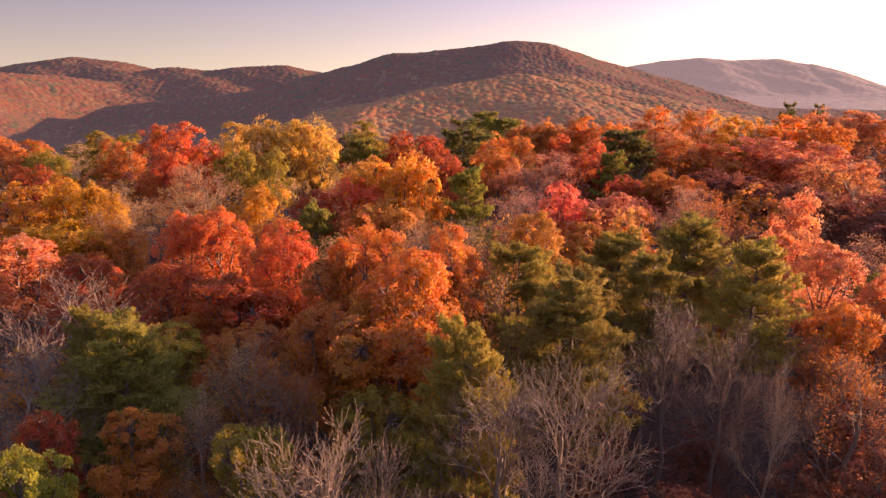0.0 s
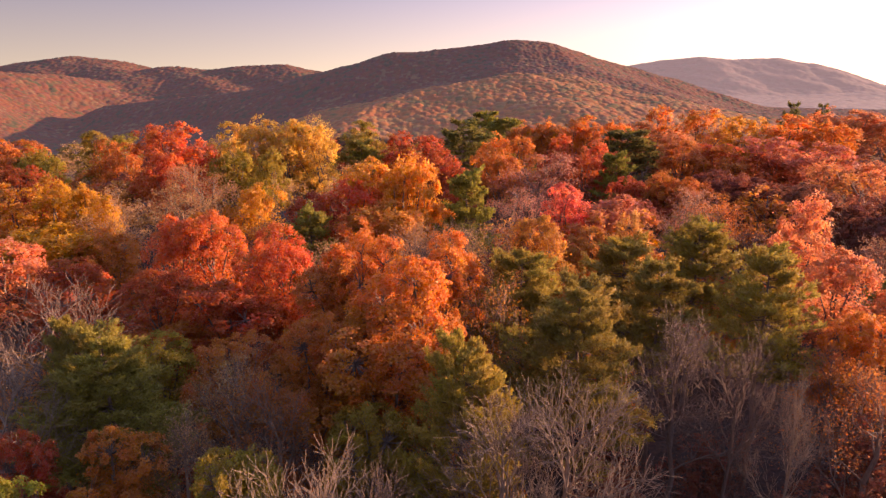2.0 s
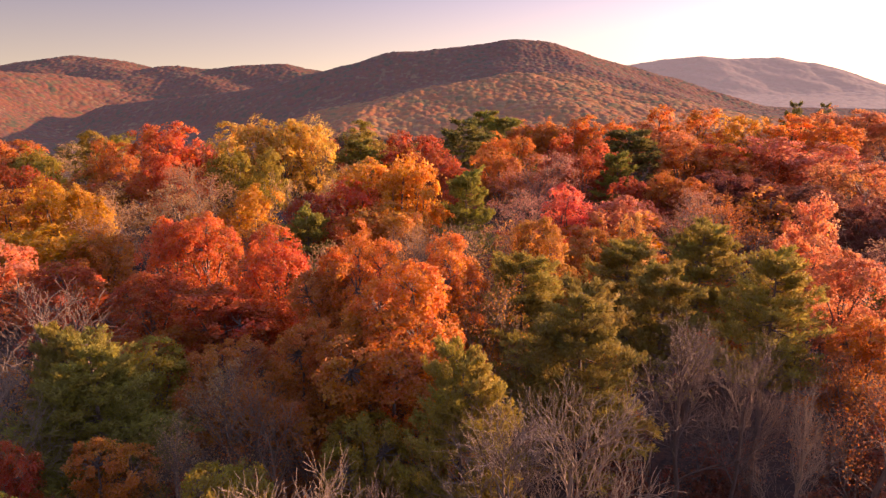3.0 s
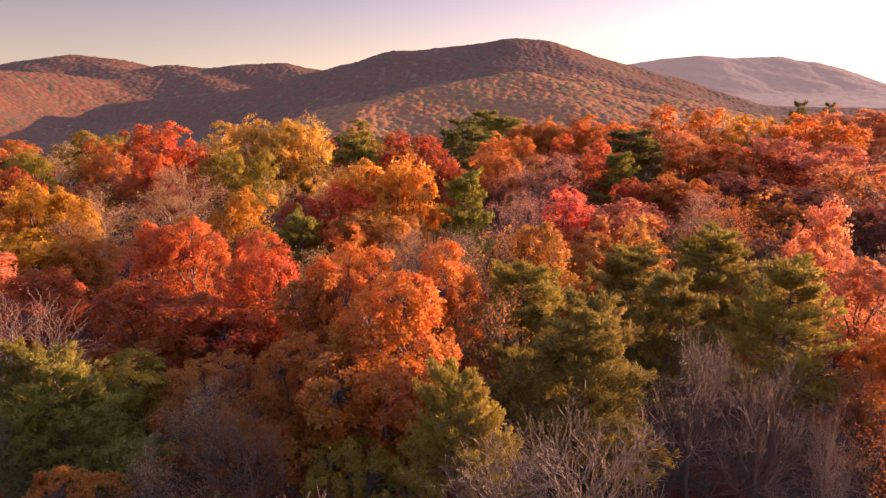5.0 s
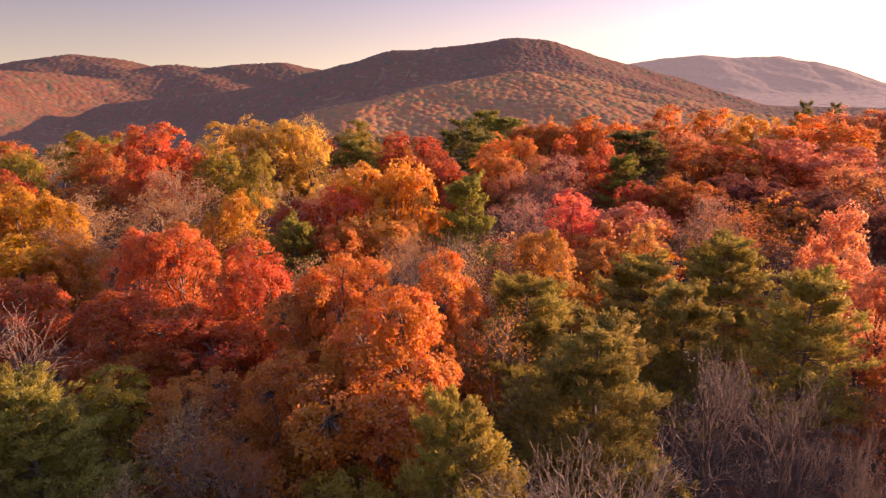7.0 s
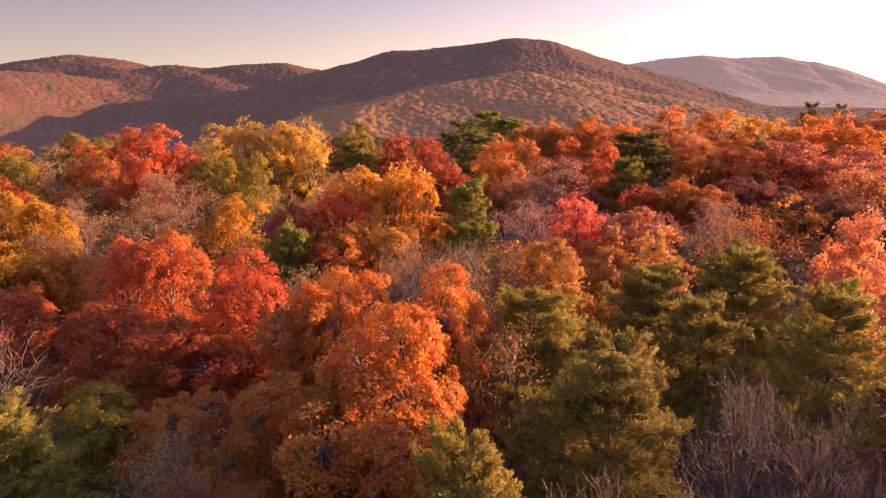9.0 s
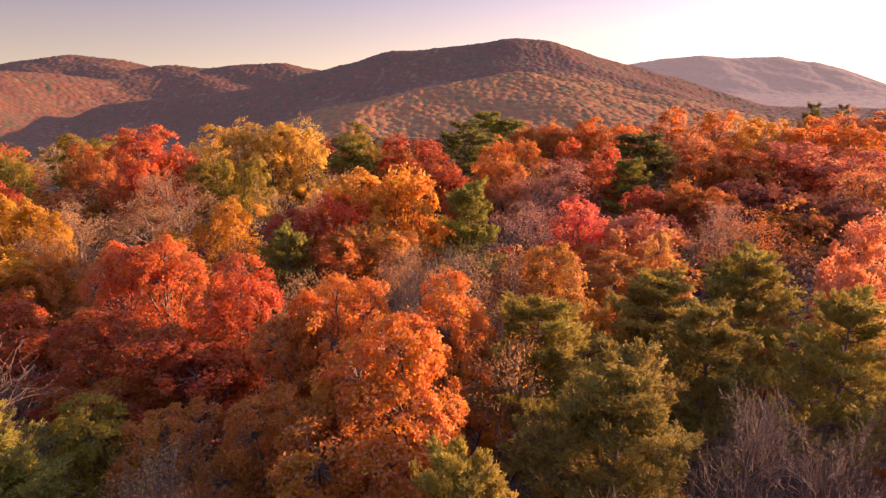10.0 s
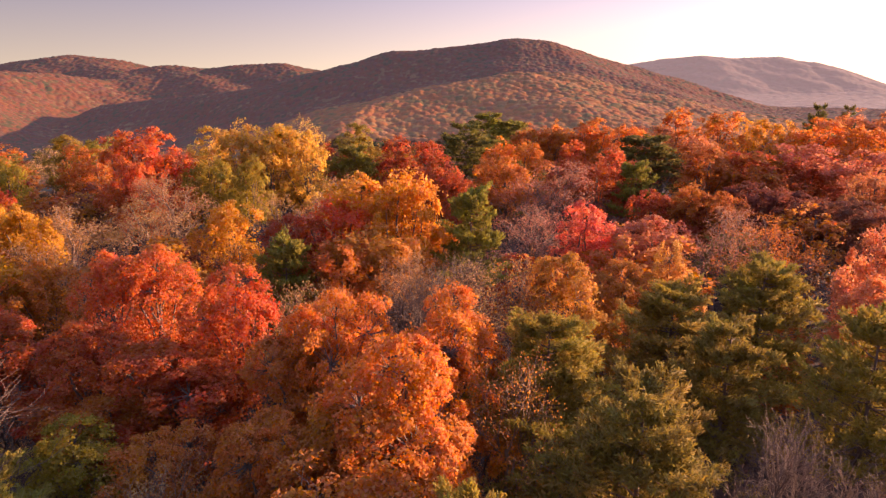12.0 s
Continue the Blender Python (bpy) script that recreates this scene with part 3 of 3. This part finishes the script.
def kinds(close, near, middle, far, low, under):
    """The tree models of one kind, by distance."""
    return {"close": close, "near": near, "middle": middle, "far": far, "low": low, "under": under}


def leafy_model(seed, *how):
    trunk, crown = leafy_tree(seed, *how)
    return thing("autumn_tree", (("trunk", trunk), ("crown", crown)))


def pine_model(seed, *how):
    trunk, crown = pine_tree(seed, *how)
    return thing("pine_tree", (("trunk", trunk), ("crown", crown)))


def bare_model(name, seed, *how):
    trunk, crown, limbs = bare_tree(seed, *how)
    return thing(name, (("trunk", trunk), *(("limb", limb) for limb in limbs), ("foliage", crown)))


MODELS = {
    "leafy": kinds([leafy_model(s, 42000, 0.105, 330, 2, 0.46) for s in (5, 6, 7, 8)], [leafy_model(s, 25000, 0.13, 260, 1, 0.46) for s in (1, 2, 3, 4)], [leafy_model(s, 13000, 0.17, 190, 0, 0.42) for s in (11, 12, 13, 14)], [leafy_model(s, 8500, 0.21, 150, 0, 0.34) for s in (21, 22, 23, 24)], [leafy_model(s, 3000, 0.32, 90, 0, 0.25) for s in (25, 26)], [leafy_model(s, 7000, 0.18, 150, 0, 0.25) for s in (27, 28)]),
    "pine": kinds([pine_model(s, 10, 20, 0.28, 17, 0.11) for s in (35, 36)], [pine_model(s, 8, 15, 0.34, 16, 0.13) for s in (31, 32, 33)], [pine_model(s, 6, 10, 0.44, 14, 0.15) for s in (41, 42)], [pine_model(s, 4, 7, 0.65, 11) for s in (51, 52)], [pine_model(54, 4, 6, 0.6, 10)], [pine_model(55, 5, 8, 0.44, 12)]),
    "bare": kinds([bare_model("bare_tree", s, (4, 4, 3, 3), 0, 0, 0.6) for s in (65, 66, 67)], [bare_model("bare_tree", s, (4, 4, 3, 2), 0, 0, 0.6) for s in (61, 62, 63)], [bare_model("bare_tree", s, (4, 4, 3), 0, 0, 0.55) for s in (71, 72)], [bare_model("bare_tree", s, (5, 4), 0, 0, 0.5) for s in (73,)], [bare_model("bare_tree", 75, (5, 4), 0, 0, 0.5)], [bare_model("bare_tree", 76, (4, 4, 3), 0, 0, 0.5)]),
    "sparse": kinds([bare_model("thinning_tree", s, (4, 4, 3, 2), 4200, 0.09, 0.5) for s in (83, 84)], [bare_model("thinning_tree", s, (4, 4, 3, 2), 5000, 0.1, 0.5) for s in (81, 82)], [bare_model("thinning_tree", s, (4, 4, 3), 5500, 0.105, 0.45) for s in (91, 92)], [bare_model("thinning_tree", s, (4, 4, 2), 3000, 0.14, 0.45) for s in (95, 96)], [bare_model("thinning_tree", 97, (5, 4), 1500, 0.2, 0.4)], [bare_model("thinning_tree", 98, (4, 4, 2), 2000, 0.15, 0.4)]),
}
WORDS = {
    "red": "bright red", "crimson": "crimson pink", "rosered": "rose red", "salmon": "salmon orange", "orange": "fiery orange", "goldorange": "golden orange",
    "gold": "golden yellow", "palegold": "pale gold", "apricot": "apricot yellow", "brownorange": "brownish orange", "rust": "rust brown", "darkred": "dark red",
    "darkrust": "shade-darkened rust", "olivegold": "olive gold", "yellowgreen": "yellow green", "tan": "dry tan", "rose": "dusty rose", "pale": "pale grey",
    "pine": "dull green", "darkpine": "dark green", "olivepine": "olive green", "yellowpine": "yellowish green",
}
SAYINGS = {
    "leafy": "{} broadleaf tree in full autumn leaf", "pine": "{} pine with layered feathery boughs", "bare": "leafless {} broadleaf tree with fine upswept twigs", "sparse": "half-bare {} tree with thin dry leaves",
}
used = set()
pick = random.Random(4)


def plant(kind, tint, x, y, top, wide, fill=False):
    """One tree with its foot on the ground and its top and width as given."""
    dist = math.hypot(x, y)
    stock = MODELS[kind][("low" if dist > 55 else "under") if fill else "close" if dist < 37.5 else "near" if dist < 58 else "middle" if dist < 98 else "far"]
    root, as_wide, as_high = stock[pick.randrange(len(stock))]
    foot = float(land(x, y))
    tall = (top - foot) / as_high
    across = wide / as_wide
    m = Matrix.LocRotScale((x, y, foot), Euler((0, 0, pick.random() * 6.283)), (across, across, tall))
    if root in used:
        ob = copy_thing(root, m)
    else:
        ob = root
        used.add(root)
    ob.matrix_basis = m
    r, g, b = TINTS[tint]
    for child in ob.children:
        if child.data.materials[0] != BARK:
            v = 0.98 + 0.2 * pick.random()
            child.color = (r * v, g * v * (0.98 + 0.16 * pick.random()), b * v, 1)
        else:
            child.color = (*BARKS["pale" if tint == "pale" else kind], 1)
    tagged(ob, SAYINGS[kind].format(WORDS[tint]), "tree", "forest trees")
    return ob


# kind and tint: foot x, y, top height, crown width
TREES = {
    ("pine", "pine"): [(-12.8, 57.0, 29.2, 5.9), (2.1, 64.0, 31.8, 6.5), (-15.1, 112.0, 30.9, 8.2), (25.4, 94.0, 30.5, 6.9), (15.8, 160.0, 32.0, 14.5), (11.4, 180.0, 32.9, 13.0)],
    ("pine", "darkpine"): [(4.1, 130.0, 33.3, 15.4), (31.6, 112.0, 32.5, 13.3), (75.0, 139.0, 36.4, 6.3), (87.6, 150.0, 35.8, 5.4)],
    ("leafy", "olivegold"): [(-3.9, 25.0, 26.4, 4.0), (-18.2, 36.0, 25.2, 4.7), (-8.0, 19.4, 27.5, 4.0), (-31.9, 96.0, 31.3, 6.3), (-27.4, 93.5, 30.8, 5.9), (-71.1, 131.0, 31.0, 7.8), (-65.6, 128.5, 30.5, 7.3), (-68.8, 106.0, 30.1, 5.7), (-64.8, 103.5, 29.6, 5.4), (-14.3, 118.0, 31.7, 7.5), (-19.8, 150.0, 31.9, 8.2)],
    ("bare", "tan"): [(-23.8, 34.0, 29.2, 7.5), (-3.5, 18.0, 28.1, 4.0), (11.6, 29.0, 29.7, 4.6), (14.0, 28.4, 28.8, 3.2), (0.1, 52.0, 28.8, 6.7), (-2.7, 50.0, 28.9, 6.4)],
    ("bare", "pale"): [(-20.6, 25.0, 28.9, 5.0), (-5.1, 16.8, 29.6, 4.0), (1.6, 21.6, 29.4, 4.4), (4.6, 22.2, 29.5, 4.2), (15.6, 26.0, 27.6, 2.2)],
    ("leafy", "rosered"): [(18.8, 66.0, 28.8, 7.1), (50.8, 99.0, 32.1, 8.9), (57.0, 96.5, 31.6, 8.3)],
    ("sparse", "rust"): [(-8.6, 26.0, 27.3, 5.6), (20.6, 28.0, 26.4, 7.2), (21.7, 33.0, 25.9, 5.5), (27.1, 62.0, 29.6, 8.6), (-17.8, 60.0, 27.7, 9.2)],
    ("sparse", "tan"): [(-11.9, 25.0, 26.4, 4.4), (-10.6, 29.0, 27.3, 7.3), (-2.7, 56.0, 28.0, 7.9), (1.7, 54.0, 27.8, 7.6), (-9.2, 46.0, 28.9, 5.9), (-13.7, 80.0, 30.7, 10.0), (-32.0, 86.0, 29.6, 11.8), (-34.0, 78.0, 28.5, 11.7), (-38.5, 72.0, 29.0, 10.8), (-30.6, 58.0, 28.3, 9.6)],
    ("leafy", "darkred"): [(-18.6, 23.0, 26.0, 3.1), (-15.1, 41.0, 27.0, 7.6), (-21.3, 43.0, 27.3, 6.3), (-13.8, 63.0, 29.7, 5.9), (-28.8, 46.0, 27.3, 6.7), (-57.7, 86.0, 29.5, 6.2), (-53.4, 83.5, 29.0, 5.8), (-7.6, 115.0, 31.9, 7.5), (-2.4, 112.5, 31.4, 7.1), (21.7, 99.0, 30.4, 6.5), (26.2, 96.5, 29.9, 6.1), (44.2, 101.0, 30.9, 7.9), (49.7, 98.5, 30.4, 7.4), (-2.1, 91.0, 30.5, 6.0), (2.0, 88.5, 30.0, 5.6), (24.1, 85.0, 28.1, 5.6), (28.1, 82.5, 27.6, 5.3)],
    ("leafy", "yellowgreen"): [(-15.8, 18.0, 27.6, 2.9)],
    ("pine", "olivepine"): [(-19.3, 29.0, 29.0, 3.8), (-16.5, 27.0, 29.2, 6.4), (5.9, 28.4, 31.2, 6.5), (13.3, 38.0, 29.5, 5.5)],
    ("pine", "yellowpine"): [(0.0, 23.6, 30.4, 4.6), (4.5, 36.0, 30.7, 6.6), (12.5, 44.0, 29.6, 7.2), (18.7, 46.0, 30.3, 6.6), (19.2, 36.0, 30.8, 5.9)],
    ("leafy", "rust"): [(-14.3, 23.5, 25.9, 4.2), (-12.5, 33.0, 26.1, 5.1), (-9.6, 58.0, 28.5, 6.0), (-7.0, 35.0, 29.6, 6.5), (-3.4, 29.0, 29.5, 6.7), (-7.4, 30.0, 28.6, 5.2), (-18.4, 40.0, 24.4, 6.8), (-62.3, 116.0, 30.5, 6.9), (-57.4, 113.5, 30.0, 6.5), (-77.8, 111.0, 31.4, 7.9), (-72.2, 108.5, 30.9, 7.5), (8.1, 96.0, 30.8, 7.0), (37.9, 101.0, 31.3, 7.8), (43.3, 98.5, 30.8, 7.4), (18.8, 151.0, 31.7, 8.1), (24.4, 148.5, 31.2, 7.6), (27.1, 83.0, 29.1, 6.0), (31.3, 80.5, 28.6, 5.6), (-16.8, 54.0, 26.2, 5.7), (-31.1, 55.0, 27.6, 5.2)],
    ("leafy", "brownorange"): [(-6.0, 61.0, 29.1, 7.4), (6.8, 46.0, 30.6, 5.2), (12.0, 52.0, 28.3, 5.4)],
    ("leafy", "orange"): [(-5.4, 36.0, 31.6, 4.9), (-1.0, 36.5, 31.4, 6.4), (-2.8, 31.5, 31.5, 5.9), (23.7, 34.0, 27.4, 4.4), (10.0, 119.0, 31.3, 6.4), (14.5, 116.5, 30.8, 6.0), (42.7, 126.0, 36.0, 8.2), (48.4, 123.5, 35.5, 7.7), (65.7, 123.0, 34.5, 9.5), (72.4, 120.5, 34.0, 8.9), (33.4, 151.0, 33.0, 8.1), (39.0, 148.5, 32.5, 7.6), (24.4, 151.0, 32.6, 7.2), (29.4, 148.5, 32.1, 6.7)],
    ("leafy", "red"): [(-21.8, 48.0, 30.2, 5.0), (-18.8, 48.0, 30.5, 5.9), (-12.7, 44.0, 30.3, 5.5), (-10.8, 64.0, 30.9, 6.6), (-44.8, 100.0, 34.3, 7.8), (-39.4, 97.5, 33.8, 7.3), (-43.2, 93.0, 31.0, 5.6), (-39.4, 90.5, 30.5, 5.2), (19.7, 107.0, 31.9, 6.4), (24.2, 104.5, 31.4, 6.0)],
    ("sparse", "brownorange"): [(3.9, 47.0, 30.1, 6.6), (1.9, 34.0, 29.8, 6.3)],
    ("leafy", "apricot"): [(16.6, 53.0, 29.5, 4.0)],
    ("leafy", "salmon"): [(29.7, 53.0, 31.1, 5.7), (27.8, 48.0, 28.8, 5.5), (27.2, 42.0, 29.1, 5.7), (28.4, 39.0, 28.4, 4.6), (-35.1, 48.0, 28.0, 7.4), (36.3, 119.0, 33.4, 7.8), (41.8, 116.5, 32.9, 7.3), (79.3, 136.0, 35.4, 8.1), (84.9, 133.5, 34.9, 7.6), (87.4, 136.0, 34.8, 8.9), (93.6, 133.5, 34.3, 8.4), (53.5, 89.0, 30.3, 6.9), (58.4, 86.5, 29.8, 6.5), (-6.0, 38.0, 29.7, 4.8)],
    ("leafy", "crimson"): [(13.3, 69.0, 29.7, 6.1)],
    ("sparse", "rose"): [(8.8, 72.0, 28.5, 9.9), (24.6, 66.0, 29.2, 9.1), (11.3, 90.0, 30.9, 12.3), (38.9, 55.0, 26.8, 6.4)],
    ("leafy", "goldorange"): [(-7.8, 66.0, 32.7, 7.3), (-4.8, 65.0, 33.0, 6.6), (-2.4, 66.0, 33.0, 6.1), (-43.2, 62.0, 30.5, 6.4), (55.4, 126.0, 34.3, 7.1), (60.4, 123.5, 33.8, 6.7), (-12.1, 126.0, 30.3, 6.0), (-7.9, 123.5, 29.8, 5.6)],
    ("leafy", "palegold"): [(-31.6, 106.0, 35.0, 7.6), (-26.4, 103.5, 34.5, 7.1), (-25.4, 107.0, 34.3, 6.4), (-20.9, 104.5, 33.8, 6.0), (-37.4, 110.0, 33.8, 7.0)],
    ("leafy", "gold"): [(-21.6, 71.0, 29.3, 6.6), (-39.5, 63.0, 31.3, 5.7), (-35.5, 60.5, 30.8, 5.4), (-35.5, 56.0, 28.0, 7.9)],
    ("sparse", "palegold"): [(-23.5, 120.0, 34.7, 5.9)],
    # thicket on the right that lies in shade, darkened by its tint
    ("leafy", "darkrust"): [(38.6, 63.0, 27.4, 6.4), (42.6, 59.0, 26.8, 6.2), (45.5, 63.0, 27.2, 6.4), (44.4, 75.0, 28.4, 7.7), (49.7, 72.5, 27.9, 7.2), (40.1, 81.0, 28.6, 6.8), (44.9, 78.5, 28.1, 6.4), (36.2, 85.0, 28.9, 6.1), (40.5, 82.5, 28.4, 5.8), (46.5, 69.0, 28.1, 5.9), (50.6, 66.5, 27.6, 5.5)],
}

for (kind, tint), rows in TREES.items():
    for x, y, top, wide in rows:
        plant(kind, tint, x, y, top, wide * (1.15 if kind == "pine" else 1.7 if kind == "bare" and y < 40 else 1.25 if y < 90 else 1.35))

# the lower trees between them
standing = [(x, y, kind == "bare" and y < 60) for (kind, _), rows in TREES.items() for x, y, _, _ in rows]
FILL = [("leafy", "rust"), ("leafy", "darkred"), ("sparse", "tan"), ("bare", "tan"), ("leafy", "darkrust"), ("sparse", "rust"), ("leafy", "brownorange"), ("pine", "olivepine"), ("bare", "tan")]
# undergrowth mixes lean on the rust tint darkened for shade
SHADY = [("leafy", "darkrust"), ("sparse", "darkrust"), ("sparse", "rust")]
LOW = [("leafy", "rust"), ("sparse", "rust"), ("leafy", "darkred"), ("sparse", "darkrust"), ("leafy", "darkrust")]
y = 6.0
while y < 165:
    gap = 3.9 if y < 36 else 6.5 if y < 60 else 8.6 if y < 110 else 12.0
    x = -0.76 * y - 8
    while x < 0.76 * y + 10:
        fx, fy = x + pick.uniform(-0.4, 0.4) * gap, y + pick.uniform(-0.4, 0.4) * gap
        x += gap
        clear = min(math.hypot(fx - a, fy - b) for a, b, _ in standing)
        if min(math.hypot(fx - a, fy - b) for a, b, leafless in standing if not leafless) < gap * 0.55:
            continue
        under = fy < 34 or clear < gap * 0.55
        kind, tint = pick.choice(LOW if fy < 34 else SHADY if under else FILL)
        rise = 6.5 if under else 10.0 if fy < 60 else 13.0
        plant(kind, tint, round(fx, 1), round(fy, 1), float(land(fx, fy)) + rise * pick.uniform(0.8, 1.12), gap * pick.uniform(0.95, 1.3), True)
    y += gap
# low growth where the bare trees stand, its tint darkened for shade
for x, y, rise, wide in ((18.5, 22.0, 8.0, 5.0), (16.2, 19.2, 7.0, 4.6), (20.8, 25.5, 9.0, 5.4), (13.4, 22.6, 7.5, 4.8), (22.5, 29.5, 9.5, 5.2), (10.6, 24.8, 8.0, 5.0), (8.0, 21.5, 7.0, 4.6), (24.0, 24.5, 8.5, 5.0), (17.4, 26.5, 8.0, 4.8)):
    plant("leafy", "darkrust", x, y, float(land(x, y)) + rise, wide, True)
# the forest goes on towards the sun: unseen trees added to shade the foreground
y = -14.0
while y < 80:
    x = max(17.0, 0.76 * y + 13)
    while x < 0.76 * max(y, 0) + 48:
        fx, fy = x + pick.uniform(-3, 3), y + pick.uniform(-3, 3)
        kind, tint = FILL[pick.randrange(len(FILL))]
        plant(kind, tint, round(fx, 1), round(fy, 1), float(land(fx, fy)) + 16 * pick.uniform(0.85, 1.1), 8.5, True)
        x += 8.5
    y += 9
for stock in MODELS.values():
    for models in stock.values():
        for root, _, _ in models:
            if root not in used:
                for child in list(root.children):
                    bpy.data.objects.remove(child)
                bpy.data.objects.remove(root)
